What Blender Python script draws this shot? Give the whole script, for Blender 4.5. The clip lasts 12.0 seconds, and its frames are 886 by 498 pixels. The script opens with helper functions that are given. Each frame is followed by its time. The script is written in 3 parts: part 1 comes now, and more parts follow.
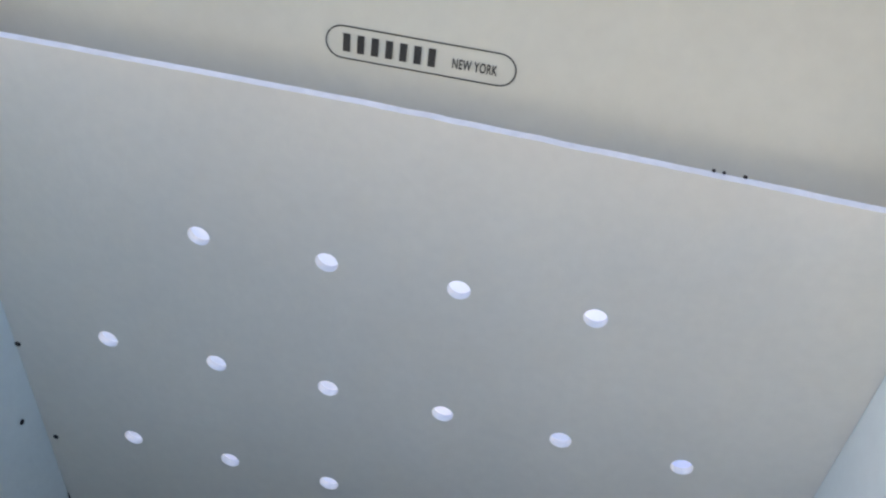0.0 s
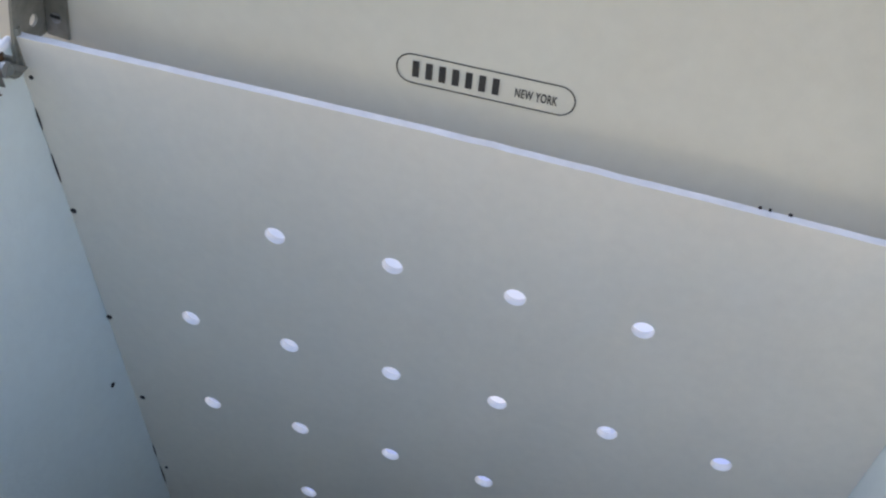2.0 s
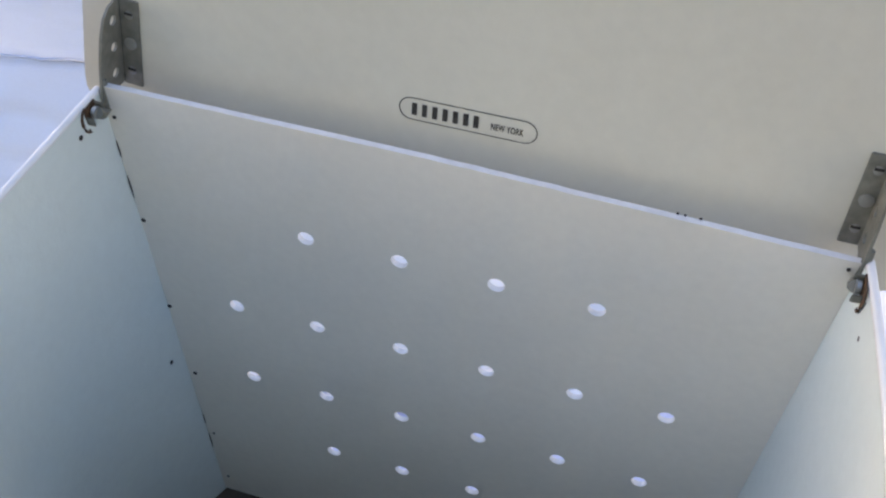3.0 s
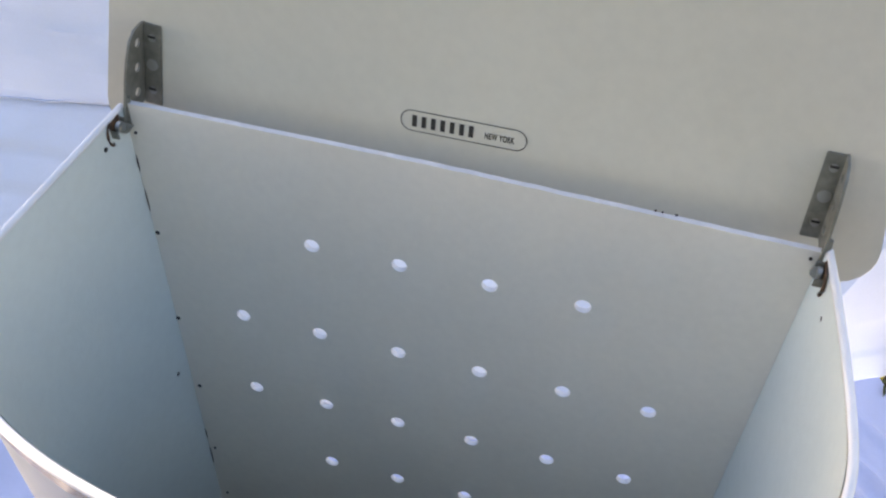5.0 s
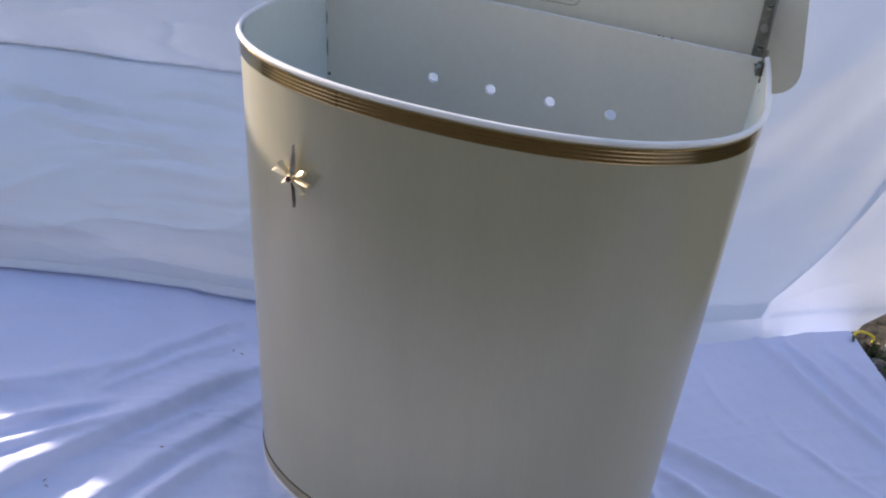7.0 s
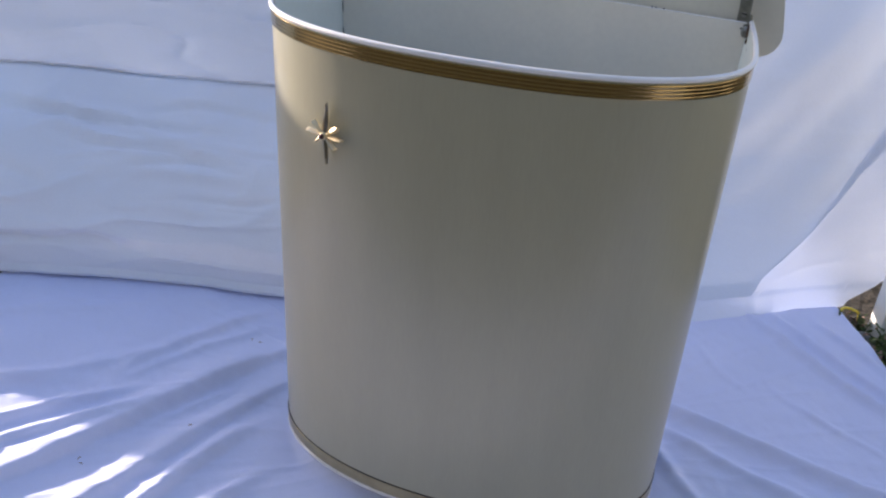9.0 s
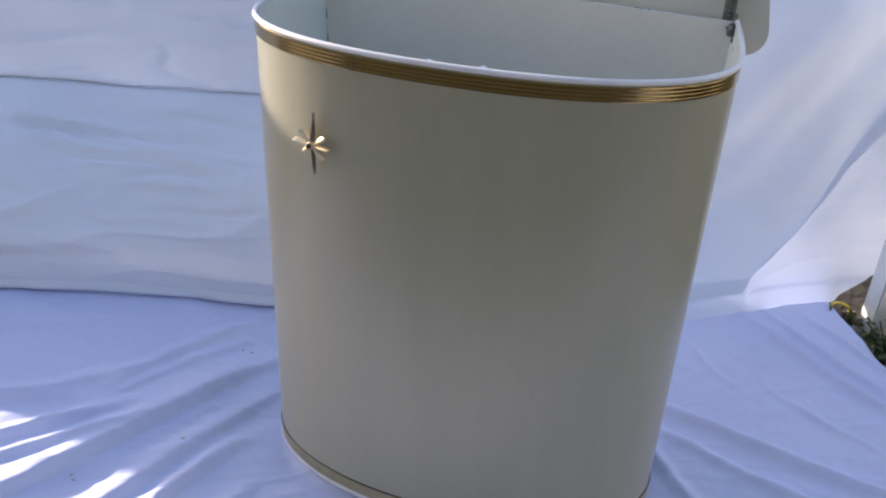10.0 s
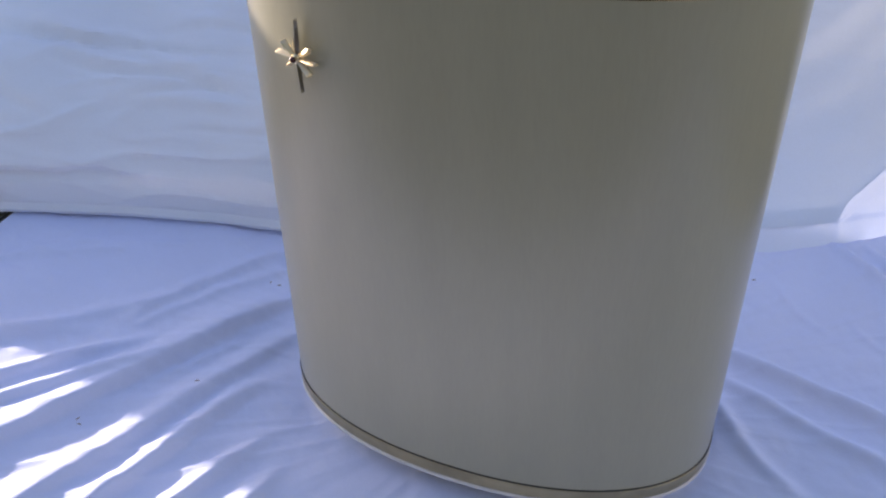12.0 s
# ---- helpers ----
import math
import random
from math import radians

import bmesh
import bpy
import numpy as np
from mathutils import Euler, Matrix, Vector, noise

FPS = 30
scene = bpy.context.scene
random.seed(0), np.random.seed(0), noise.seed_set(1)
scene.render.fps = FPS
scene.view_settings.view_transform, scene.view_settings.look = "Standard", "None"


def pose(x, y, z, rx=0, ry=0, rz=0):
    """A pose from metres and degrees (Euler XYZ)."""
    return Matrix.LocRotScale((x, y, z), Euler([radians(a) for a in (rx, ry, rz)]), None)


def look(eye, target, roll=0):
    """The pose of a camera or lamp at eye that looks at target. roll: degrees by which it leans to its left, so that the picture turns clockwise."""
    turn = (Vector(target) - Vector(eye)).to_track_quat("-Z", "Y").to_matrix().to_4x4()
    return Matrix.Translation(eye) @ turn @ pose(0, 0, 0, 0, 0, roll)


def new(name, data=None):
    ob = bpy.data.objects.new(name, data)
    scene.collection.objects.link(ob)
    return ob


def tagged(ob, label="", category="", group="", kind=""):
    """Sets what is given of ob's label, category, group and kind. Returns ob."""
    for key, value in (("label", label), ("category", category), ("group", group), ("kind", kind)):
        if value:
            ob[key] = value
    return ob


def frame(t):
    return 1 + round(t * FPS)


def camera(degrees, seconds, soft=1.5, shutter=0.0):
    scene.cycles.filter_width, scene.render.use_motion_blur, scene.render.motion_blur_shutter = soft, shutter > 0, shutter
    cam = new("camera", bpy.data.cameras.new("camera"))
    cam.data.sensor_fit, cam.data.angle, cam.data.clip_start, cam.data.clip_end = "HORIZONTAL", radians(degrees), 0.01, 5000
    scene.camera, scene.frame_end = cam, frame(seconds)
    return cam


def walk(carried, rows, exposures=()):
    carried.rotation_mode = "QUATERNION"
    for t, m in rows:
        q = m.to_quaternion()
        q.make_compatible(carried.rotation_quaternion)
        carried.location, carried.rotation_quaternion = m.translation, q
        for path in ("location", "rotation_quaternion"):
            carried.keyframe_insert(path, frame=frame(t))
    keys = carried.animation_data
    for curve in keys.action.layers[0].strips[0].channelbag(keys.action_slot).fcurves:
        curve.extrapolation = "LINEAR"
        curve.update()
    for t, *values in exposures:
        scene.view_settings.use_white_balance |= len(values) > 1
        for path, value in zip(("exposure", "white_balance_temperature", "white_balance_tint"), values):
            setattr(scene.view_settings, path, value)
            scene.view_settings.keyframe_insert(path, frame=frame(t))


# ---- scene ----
cam = camera(48.00, 12.0, 2.2)
PATH = [
    (0.0, 0.0780, -0.3153, 0.8301, 44.21, -3.13, 12.97),
    (0.5, 0.0764, -0.2879, 0.8233, 42.32, -2.76, 16.42),
    (1.0, 0.0607, -0.2768, 0.8264, 41.56, -3.77, 13.90),
    (1.5, 0.0780, -0.3077, 0.8842, 40.07, -1.66, 15.60),
    (2.0, 0.0769, -0.3017, 0.8835, 39.26, -1.35, 17.00),
    (2.5, 0.1050, -0.3740, 0.9924, 38.33, -0.43, 17.45),
    (3.0, 0.1118, -0.3782, 0.9898, 38.94, -0.14, 17.04),
    (3.2, 0.1051, -0.3821, 0.9863, 39.22, -0.60, 16.57),
    (4.8, 0.1127, -0.4180, 0.9982, 41.24, -0.71, 15.92),
    (5.0, 0.1156, -0.4471, 1.0010, 42.88, -1.02, 15.73),
    (5.5, 0.1288, -0.5418, 0.9821, 46.68, 0.03, 13.86),
    (6.0, 0.1846, -0.7012, 0.9886, 51.25, -1.33, 16.21),
    (6.5, 0.2483, -0.8426, 0.9804, 53.63, -1.81, 19.72),
    (7.0, 0.2386, -0.9357, 0.9519, 54.66, -2.94, 20.62),
    (9.0, 0.2383, -1.0634, 0.9029, 58.17, -2.15, 18.45),
    (9.5, 0.2363, -1.0637, 0.9046, 58.14, -1.69, 17.94),
    (10.0, 0.2333, -1.0566, 0.9050, 58.27, -1.29, 17.12),
    (10.5, 0.2126, -1.0041, 0.8757, 57.67, -0.44, 15.65),
    (11.0, 0.2179, -0.9146, 0.8567, 55.97, 0.23, 16.46),
    (11.5, 0.2651, -0.9009, 0.8388, 52.96, 1.57, 21.36),
    (12.0, 0.2623, -0.8951, 0.8416, 52.94, 1.85, 22.02),
]
EXPOSURE = [(0, 2.33, 6900, 24), (0.5, 2.24, 6900, 24), (1.5, 2.2, 6900, 24), (3, 2.06, 6950, 24), (5.5, 1.95, 6920, 23), (6.5, 1.37, 6480, 23), (9.5, 1.39, 6430, 24), (12, 1.42, 6430, 24)]
walk(cam, [(t, pose(x, y, z, rx, ry, rz)) for t, x, y, z, rx, ry, rz in PATH], EXPOSURE)

# ---- world, sun ----
SUN = Vector((-0.94, 0.27, 0.22)).normalized()
world = bpy.data.worlds.new("sky")
scene.world = world
world.use_nodes = True
wn, wl = world.node_tree.nodes, world.node_tree.links
sky = wn.new("ShaderNodeTexSky")
sky.sky_type = "NISHITA"
sky.sun_disc = False
sky.sun_elevation = math.asin(SUN.z)
sky.sun_rotation = math.atan2(SUN.x, SUN.y)
sky.altitude = 100
wl.new(sky.outputs[0], wn["Background"].inputs[0])
wn["Background"].inputs[1].default_value = 0.15
sun = new("sun", bpy.data.lights.new("sun", "SUN"))
sun.data.energy, sun.data.angle, sun.data.color = 3.9, radians(0.9), (1.0, 0.9, 0.74)
sun.matrix_world = look((0, 0, 0), -SUN)


# ---- materials ----
def material(name, base, rough=0.6, metal=0.0, grain=0.05, scale=60.0, stain=0.05, stain_scale=6.0, bump=0.0, bump_scale=200.0,
             stretch=(1, 1, 1), through_light=0.0, spread=0.0, spec=0.5):
    """Principled material with colour variation at two scales, and bump."""
    m = bpy.data.materials.new(name)
    m.use_nodes = True
    nt = m.node_tree
    n, l = nt.nodes, nt.links
    b = n["Principled BSDF"]
    tc = n.new("ShaderNodeTexCoord")
    mp = n.new("ShaderNodeMapping")
    mp.inputs["Scale"].default_value = stretch
    l.new(tc.outputs["Object"], mp.inputs["Vector"])

    def noise_node(sc, detail):
        k = n.new("ShaderNodeTexNoise")
        k.inputs["Scale"].default_value, k.inputs["Detail"].default_value = sc, detail
        l.new(mp.outputs[0], k.inputs["Vector"])
        return k.outputs["Fac"]

    fine, broad = noise_node(scale, 6), noise_node(stain_scale, 4)

    def ranged(sock, lo, hi):
        r = n.new("ShaderNodeMapRange")
        r.clamp = False
        r.inputs["From Min"].default_value, r.inputs["From Max"].default_value = 0.3, 0.7
        r.inputs["To Min"].default_value, r.inputs["To Max"].default_value = lo, hi
        l.new(sock, r.inputs["Value"])
        return r.outputs[0]

    mul = n.new("ShaderNodeMath")
    mul.operation = "MULTIPLY"
    l.new(ranged(fine, 1 - grain, 1 + grain), mul.inputs[0])
    l.new(ranged(broad, 1 - stain, 1 + stain), mul.inputs[1])
    fac = mul.outputs[0]
    if spread:
        oi = n.new("ShaderNodeObjectInfo")
        m2 = n.new("ShaderNodeMath")
        m2.operation = "MULTIPLY"
        r2 = n.new("ShaderNodeMapRange")
        r2.inputs["To Min"].default_value, r2.inputs["To Max"].default_value = 1 - spread, 1 + spread
        l.new(oi.outputs["Random"], r2.inputs["Value"])
        l.new(fac, m2.inputs[0])
        l.new(r2.outputs[0], m2.inputs[1])
        fac = m2.outputs[0]
    col = n.new("ShaderNodeVectorMath")
    col.operation = "SCALE"
    col.inputs[0].default_value = base
    l.new(fac, col.inputs["Scale"])
    l.new(col.outputs[0], b.inputs["Base Color"])
    b.inputs["Metallic"].default_value = metal
    b.inputs["Specular IOR Level"].default_value = spec
    l.new(ranged(broad, rough * 0.97, min(rough * 1.03, 0.97)), b.inputs["Roughness"])
    if bump:
        bp = n.new("ShaderNodeBump")
        bp.inputs["Strength"].default_value, bp.inputs["Distance"].default_value = 1.0, bump
        l.new(noise_node(bump_scale, 5), bp.inputs["Height"])
        l.new(bp.outputs[0], b.inputs["Normal"])
    if through_light:
        tr = n.new("ShaderNodeBsdfTranslucent")
        l.new(col.outputs[0], tr.inputs["Color"])
        mix = n.new("ShaderNodeMixShader")
        mix.inputs[0].default_value = through_light
        l.new(b.outputs[0], mix.inputs[1])
        l.new(tr.outputs[0], mix.inputs[2])
        l.new(mix.outputs[0], n["Material Output"].inputs["Surface"])
    return m


VINYL = material("cream_vinyl", (0.343, 0.334, 0.241), 0.34, spec=0.5, grain=0.02, scale=60, stain=0.035, stain_scale=3, bump=0.00012, bump_scale=55, stretch=(7, 7, 0.9))
VINYL.node_tree.nodes["Principled BSDF"].inputs["Coat Weight"].default_value = 0.35
VINYL.node_tree.nodes["Principled BSDF"].inputs["Coat Roughness"].default_value = 0.27
PAINT = material("inner_paint", (0.65, 0.715, 0.69), 0.36, grain=0.02, scale=120, stain=0.05, stain_scale=5, bump=0.0002, bump_scale=300)
BOARD = material("painted_board", (0.795, 0.74, 0.645), 0.40, grain=0.02, scale=150, stain=0.05, stain_scale=6, bump=0.0002, bump_scale=260)
LID_PAINT = material("lid_paint", (0.69, 0.655, 0.545), 0.5, grain=0.02, scale=120, stain=0.05, stain_scale=5, bump=0.0002, bump_scale=260)
# the foot bead is white; its shade is put into this duller colour
FOOT_BEAD = material("shaded_white_bead", (0.63, 0.615, 0.62), 0.5, grain=0.06, stain=0.12, stain_scale=30)
BEAD = material("white_bead", (0.78, 0.78, 0.78), 0.36, grain=0.02, stain=0.05, stain_scale=20)
EDGE = material("white_board_edge", (0.78, 0.77, 0.77), 0.55, grain=0.05, scale=150, stain=0.08, stain_scale=40, bump=0.0008, bump_scale=120)
GOLD = material("gold_anodised", (0.45, 0.33, 0.15), 0.15, metal=1.0, grain=0.02, scale=80, stain=0.06, stain_scale=8)
PALE_GOLD = material("pale_gold", (0.82, 0.66, 0.40), 0.32, metal=0.65, grain=0.05, stain=0.1, stain_scale=60)
DULL_GOLD = material("dull_gold", (0.43, 0.355, 0.20), 0.32, metal=0.8, grain=0.08, stain=0.15, stain_scale=20)
STEEL = material("dull_steel", (0.23, 0.225, 0.19), 0.5, metal=0.45, grain=0.12, scale=200, stain=0.2, stain_scale=50, bump=0.0002, bump_scale=400)
RIVET = material("bright_rivet", (0.36, 0.36, 0.34), 0.40, metal=0.7, grain=0.05, stain=0.1)
RUST = material("rusty_steel", (0.12, 0.07, 0.04), 0.7, metal=0.3, grain=0.3, scale=300, stain=0.4, stain_scale=120, bump=0.0005, bump_scale=400)
DARK = material("dark_metal", (0.03, 0.025, 0.025), 0.5, metal=0.3, grain=0.2, stain=0.2)
INK = material("dark_ink", (0.035, 0.033, 0.03), 0.6, grain=0.15, scale=400, stain=0.1)
SHEET = material("white_cotton", (0.685, 0.735, 0.97), 0.9, grain=0.015, scale=400, stain=0.03, stain_scale=4, bump=0.0030, bump_scale=16, through_light=0.05, spec=0.1)
# the same cotton twice: shade on the hung part, light on the seat, as colour
HUNG_SHEET = material("shaded_white_cotton", (0.53, 0.635, 0.81), 0.9, grain=0.015, scale=400, stain=0.05, stain_scale=4, bump=0.0015, bump_scale=14, through_light=0.13, spec=0.1)
SEAT_SHEET = material("lit_white_cotton", (0.84, 0.88, 0.965), 0.9, grain=0.015, scale=400, stain=0.04, stain_scale=4, bump=0.0015, bump_scale=14, through_light=0.05, spec=0.1)
# right-hand cotton copies: tint and through_light set how sunlit each piece looks
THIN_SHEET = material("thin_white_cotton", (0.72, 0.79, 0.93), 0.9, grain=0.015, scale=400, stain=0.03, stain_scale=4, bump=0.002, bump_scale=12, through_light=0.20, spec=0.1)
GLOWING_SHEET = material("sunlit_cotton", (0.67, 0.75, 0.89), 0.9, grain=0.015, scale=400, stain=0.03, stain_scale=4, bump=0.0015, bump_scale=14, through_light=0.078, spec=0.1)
SOIL = material("garden_soil", (0.035, 0.03, 0.022), 0.95, grain=0.4, scale=90, stain=0.4, stain_scale=3, bump=0.01, bump_scale=60)
CONCRETE = material("pale_concrete", (0.36, 0.35, 0.33), 0.9, grain=0.12, scale=120, stain=0.15, stain_scale=5, bump=0.002, bump_scale=150)
LEAF = material("green_leaf", (0.07, 0.11, 0.03), 0.55, grain=0.2, stain=0.4, stain_scale=30, spread=0.3, through_light=0.25)
DRY_LEAF = material("dry_leaf", (0.24, 0.15, 0.11), 0.8, grain=0.2, stain=0.4, stain_scale=30)
POST_PAINT = material("white_post_paint", (0.86, 0.86, 0.83), 0.6, grain=0.03, stain=0.06, stain_scale=8)
STONE = material("grey_stone", (0.2, 0.2, 0.19), 0.9, grain=0.2, stain=0.2, stain_scale=15, bump=0.004, bump_scale=60)
HOSE = material("yellow_hose", (0.65, 0.55, 0.05), 0.4, grain=0.05, stain=0.1)


# ---- building helpers ----
def part(name, bm, mat, parent=None, label="", smooth=True):
    """Links a bmesh as one mesh object, under parent where one is given."""
    bm.normal_update()
    me = bpy.data.meshes.new(name)
    bm.to_mesh(me)
    bm.free()
    for k in (mat if isinstance(mat, (list, tuple)) else [mat]):
        me.materials.append(k)
    if smooth:
        me.shade_smooth()
        me.set_sharp_from_angle(angle=radians(40))
    ob = new(name, me)
    ob.parent = parent
    if label:
        tagged(ob, label)
    return ob


def thing(name, place, label, category, group="", kind=""):
    ob = new(name)
    ob.location = place
    ob.empty_display_size = 0.05
    return tagged(ob, label, category, group, kind)


def under(ob, parent):
    """Parents ob without moving it."""
    m = Matrix.Identity(4)
    up = parent
    while up is not None:
        m = (up.matrix_parent_inverse if up.parent else Matrix.Identity(4)) @ up.matrix_basis @ m
        up = up.parent
    ob.parent = parent
    ob.matrix_parent_inverse = m.inverted()
    return ob


def loft(rings, close_ring=True, cap=False):
    """Faces between successive rings of equally many points."""
    bm = bmesh.new()
    vs = [[bm.verts.new(p) for p in ring] for ring in rings]
    n = len(rings[0])
    for a, b in zip(vs[:-1], vs[1:]):
        for i in range(n if close_ring else n - 1):
            j = (i + 1) % n
            bm.faces.new((a[i], a[j], b[j], b[i]))
    if cap:
        bm.faces.new(reversed(vs[0]))
        bm.faces.new(vs[-1])
    return bm


def tube(points, radius, sides=10, closed=False):
    """A round tube along points; radius is one number or one a point."""
    pts = [Vector(p) for p in points]
    n = len(pts)
    rad = radius if isinstance(radius, (list, tuple)) else [radius] * n
    rings = []
    for i, p in enumerate(pts):
        a = pts[i - 1] if i or closed else p
        b = pts[(i + 1) % n] if i < n - 1 or closed else p
        d = (b - a).normalized()
        s = d.cross(Vector((0, 0, 1)))
        s = s.normalized() if s.length > 1e-4 else Vector((1, 0, 0))
        u = s.cross(d)
        rings.append([p + rad[i] * (math.cos(k) * s + math.sin(k) * u) for k in [2 * math.pi * q / sides for q in range(sides)]])
    if closed:
        rings.append(rings[0])
        bm = loft(rings)
        bmesh.ops.remove_doubles(bm, verts=bm.verts, dist=1e-7)
        return bm
    return loft(rings, cap=True)


def box(lo, hi, bevel=0.0, m=None):
    bm = bmesh.new()
    bmesh.ops.create_cube(bm, size=1)
    lo, hi = Vector(lo), Vector(hi)
    for v in bm.verts:
        v.co = Vector([lo[i] + (v.co[i] + 0.5) * (hi[i] - lo[i]) for i in range(3)])
    if bevel:
        bmesh.ops.bevel(bm, geom=bm.edges[:], offset=bevel, segments=2, affect="EDGES")
    if m is not None:
        bm.transform(m)
    return bm


def disc(radius, height, m, sides=20, dome=0.3):
    """A low domed disc, as a rivet or screw head, along +z of m."""
    rings = []
    for k, (r, h) in enumerate(((1, 0), (1, 1 - dome), (0.85, 1 - dome * 0.4), (0.5, 1), (0.05, 1.02))):
        rings.append([m @ Vector((radius * r * math.cos(a), radius * r * math.sin(a), height * h)) for a in [2 * math.pi * q / sides for q in range(sides)]])
    return loft(rings, cap=True)


def slab(outline, holes, thick, m):
    """A flat board with round holes: outline (u, v) points, holes (u, v, r), lying in m's xy plane, thickness along -z."""
    bm = bmesh.new()
    edges = []

    def ring(points):
        vs = [bm.verts.new((u, v, 0)) for u, v in points]
        for i in range(len(vs)):
            edges.append(bm.edges.new((vs[i], vs[(i + 1) % len(vs)])))

    ring(outline)
    for u, v, r in holes:
        ring([(u + r * math.cos(a), v + r * math.sin(a)) for a in [2 * math.pi * q / 28 for q in range(28)]])
    bmesh.ops.triangle_fill(bm, use_beauty=True, edges=edges)
    bmesh.ops.recalc_face_normals(bm, faces=bm.faces[:])
    if sum(f.normal.z for f in bm.faces) < 0:
        bmesh.ops.reverse_faces(bm, faces=bm.faces[:])
    front = bm.faces[:]
    back = bmesh.ops.duplicate(bm, geom=bm.verts[:] + bm.edges[:] + front)
    vmap = back["vert_map"]
    nv = [v for v in back["geom"] if isinstance(v, bmesh.types.BMVert)]
    nf = [f for f in back["geom"] if isinstance(f, bmesh.types.BMFace)]
    for v in nv:
        v.co.z -= thick
    bmesh.ops.reverse_faces(bm, faces=nf)
    for e in [e for e in edges if e.is_valid]:
        a, b = e.verts
        f = bm.faces.new((b, a, vmap[a], vmap[b]))
        f.material_index = 1
    bmesh.ops.recalc_face_normals(bm, faces=bm.faces[:])
    bm.transform(m)
    return bm


# ---- the hamper's form ----
# heights are those of the front; the rim falls by a tenth towards the back
Z0, Z1, LEAN_BACK = 0.028, 0.588, 0.086


def section(z):
    """Middle x, half width, back y and front y of the hamper at height z."""
    s = (z - Z0) / (Z1 - Z0)
    return -0.0043 + 0.0105 * s, 0.2356 + 0.0055 * s, -0.045 + 0.056 * s, -0.2716 - 0.0073 * s


def corner_x(z, sd):
    """The inner back corner of the hamper at world height z, on the side sd: the back is narrower than the bowed front, more so at the foot."""
    return -0.2305 + 0.053 * (0.547 - z) if sd < 0 else 0.2335 - 0.035 * (0.547 - z)


def wrap(z, grow=0.0, n=96):
    """The bowed side of the hamper at height z, from the back left corner round the front to the back right corner."""
    cx, half, yb, yf = section(z)
    s = (z - Z0) / (Z1 - Z0)
    half, yf = half + grow, yf - grow
    yc = 0.5616 * (-0.0487 + 0.0319 * s) + 0.4384 * yf
    round_off = 0.9384 - 0.0716 * s
    zb = z - LEAN_BACK * s * (yb + 0.27)
    in_left, in_right = corner_x(zb, -1) - 0.003 - grow - (cx - half), cx + half - corner_x(zb, 1) - 0.003 - grow
    pts = []
    for i in range(9):
        q = i / 9
        pts.append((cx - half + in_left * (1 - q) ** 1.6, yb + (yc - yb) * q))
    for i in range(n + 1):
        a = math.pi * i / n
        c, d = math.cos(a), math.sin(a)
        pts.append((cx - half * math.copysign(abs(c) ** round_off, c), yc - (yc - yf) * max(d, 0) ** round_off))
    for i in range(8, -1, -1):
        q = i / 9
        pts.append((cx + half - in_right * (1 - q) ** 1.6, yb + (yc - yb) * q))
    out = []
    for x, y in pts:
        y -= (0.0095 + 0.0075 * s) * (x - cx) * min(max((yc - y) / (yc - yf), 0), 1)
        out.append(Vector((x, y, z - LEAN_BACK * s * (y + 0.27))))
    return out


def back_y(z):
    """The inner face of the back board at world height z."""
    return -0.048 + 0.101 * z


hamper = thing("laundry_hamper", (-0.008, -0.15, 0.012), "cream vinyl-covered clothes hamper with gold trim and its lid open", "hamper")

# side: outer skin of vinyl, inner skin of paint
heights = [Z0 + (Z1 - Z0) * i / 24 for i in range(25)]
bm = loft([wrap(z) for z in heights], close_ring=False)
inner = loft([wrap(z, -0.003) for z in heights], close_ring=False)
tmp = bpy.data.meshes.new("tmp")
inner.to_mesh(tmp)
inner.free()
old = len(bm.faces)
bm.from_mesh(tmp)
bpy.data.meshes.remove(tmp)
bm.faces.ensure_lookup_table()
bmesh.ops.reverse_faces(bm, faces=bm.faces[:old])
for i in range(len(bm.faces)):
    bm.faces[i].material_index = 0 if i < old else 1
under(part("side_wall", bm, [VINYL, PAINT]), hamper)

# back board with the vent holes
zt = 0.569
tilt = math.atan(0.101)
back_m = Matrix.Translation((0, back_y(0.3), 0.3)) @ Matrix.Rotation(-tilt, 4, "X") @ Matrix.Rotation(radians(90), 4, "X")


def back_uv(x, z):
    return x, (z - 0.3) / math.cos(tilt)


outline = [back_uv(corner_x(z, sd), z) for sd, z in ((-1, 0.02), (1, 0.02), (1, zt - 0.014))]
for k in range(49):
    x = 0.0020 + 0.2315 * (1 - k / 24)
    outline.append(back_uv(x, zt - 0.0055 * max(0, (x + 0.02) / 0.25) + (0.0004 * noise.noise(Vector((x * 60, 0, 3.0))) + 0.0005 * noise.noise(Vector((x * 220, 0, 7.0))) * (1 if x > -0.05 else 0.3) if 0 < k < 48 else 0)))
outline.append(back_uv(corner_x(zt - 0.012, -1), zt - 0.012))
vents = []
for z, step, cols in ((0.4765, 0.0659, (2, 3, 4, 5)), (0.3865, 0.0641, (1, 2, 3, 4, 5, 6)), (0.3025, 0.0624, (1, 2, 3, 4, 5, 6)), (0.2255, 0.0607, (2, 3, 4, 5))):
    for c in cols:
        u, v = back_uv((c - 3.5) * step, z)
        vents.append((u, v, 0.0058))
under(part("back_panel", slab(outline, vents, 0.0044, back_m), [BOARD, EDGE], None, "painted board with rows of round vent holes"), hamper)

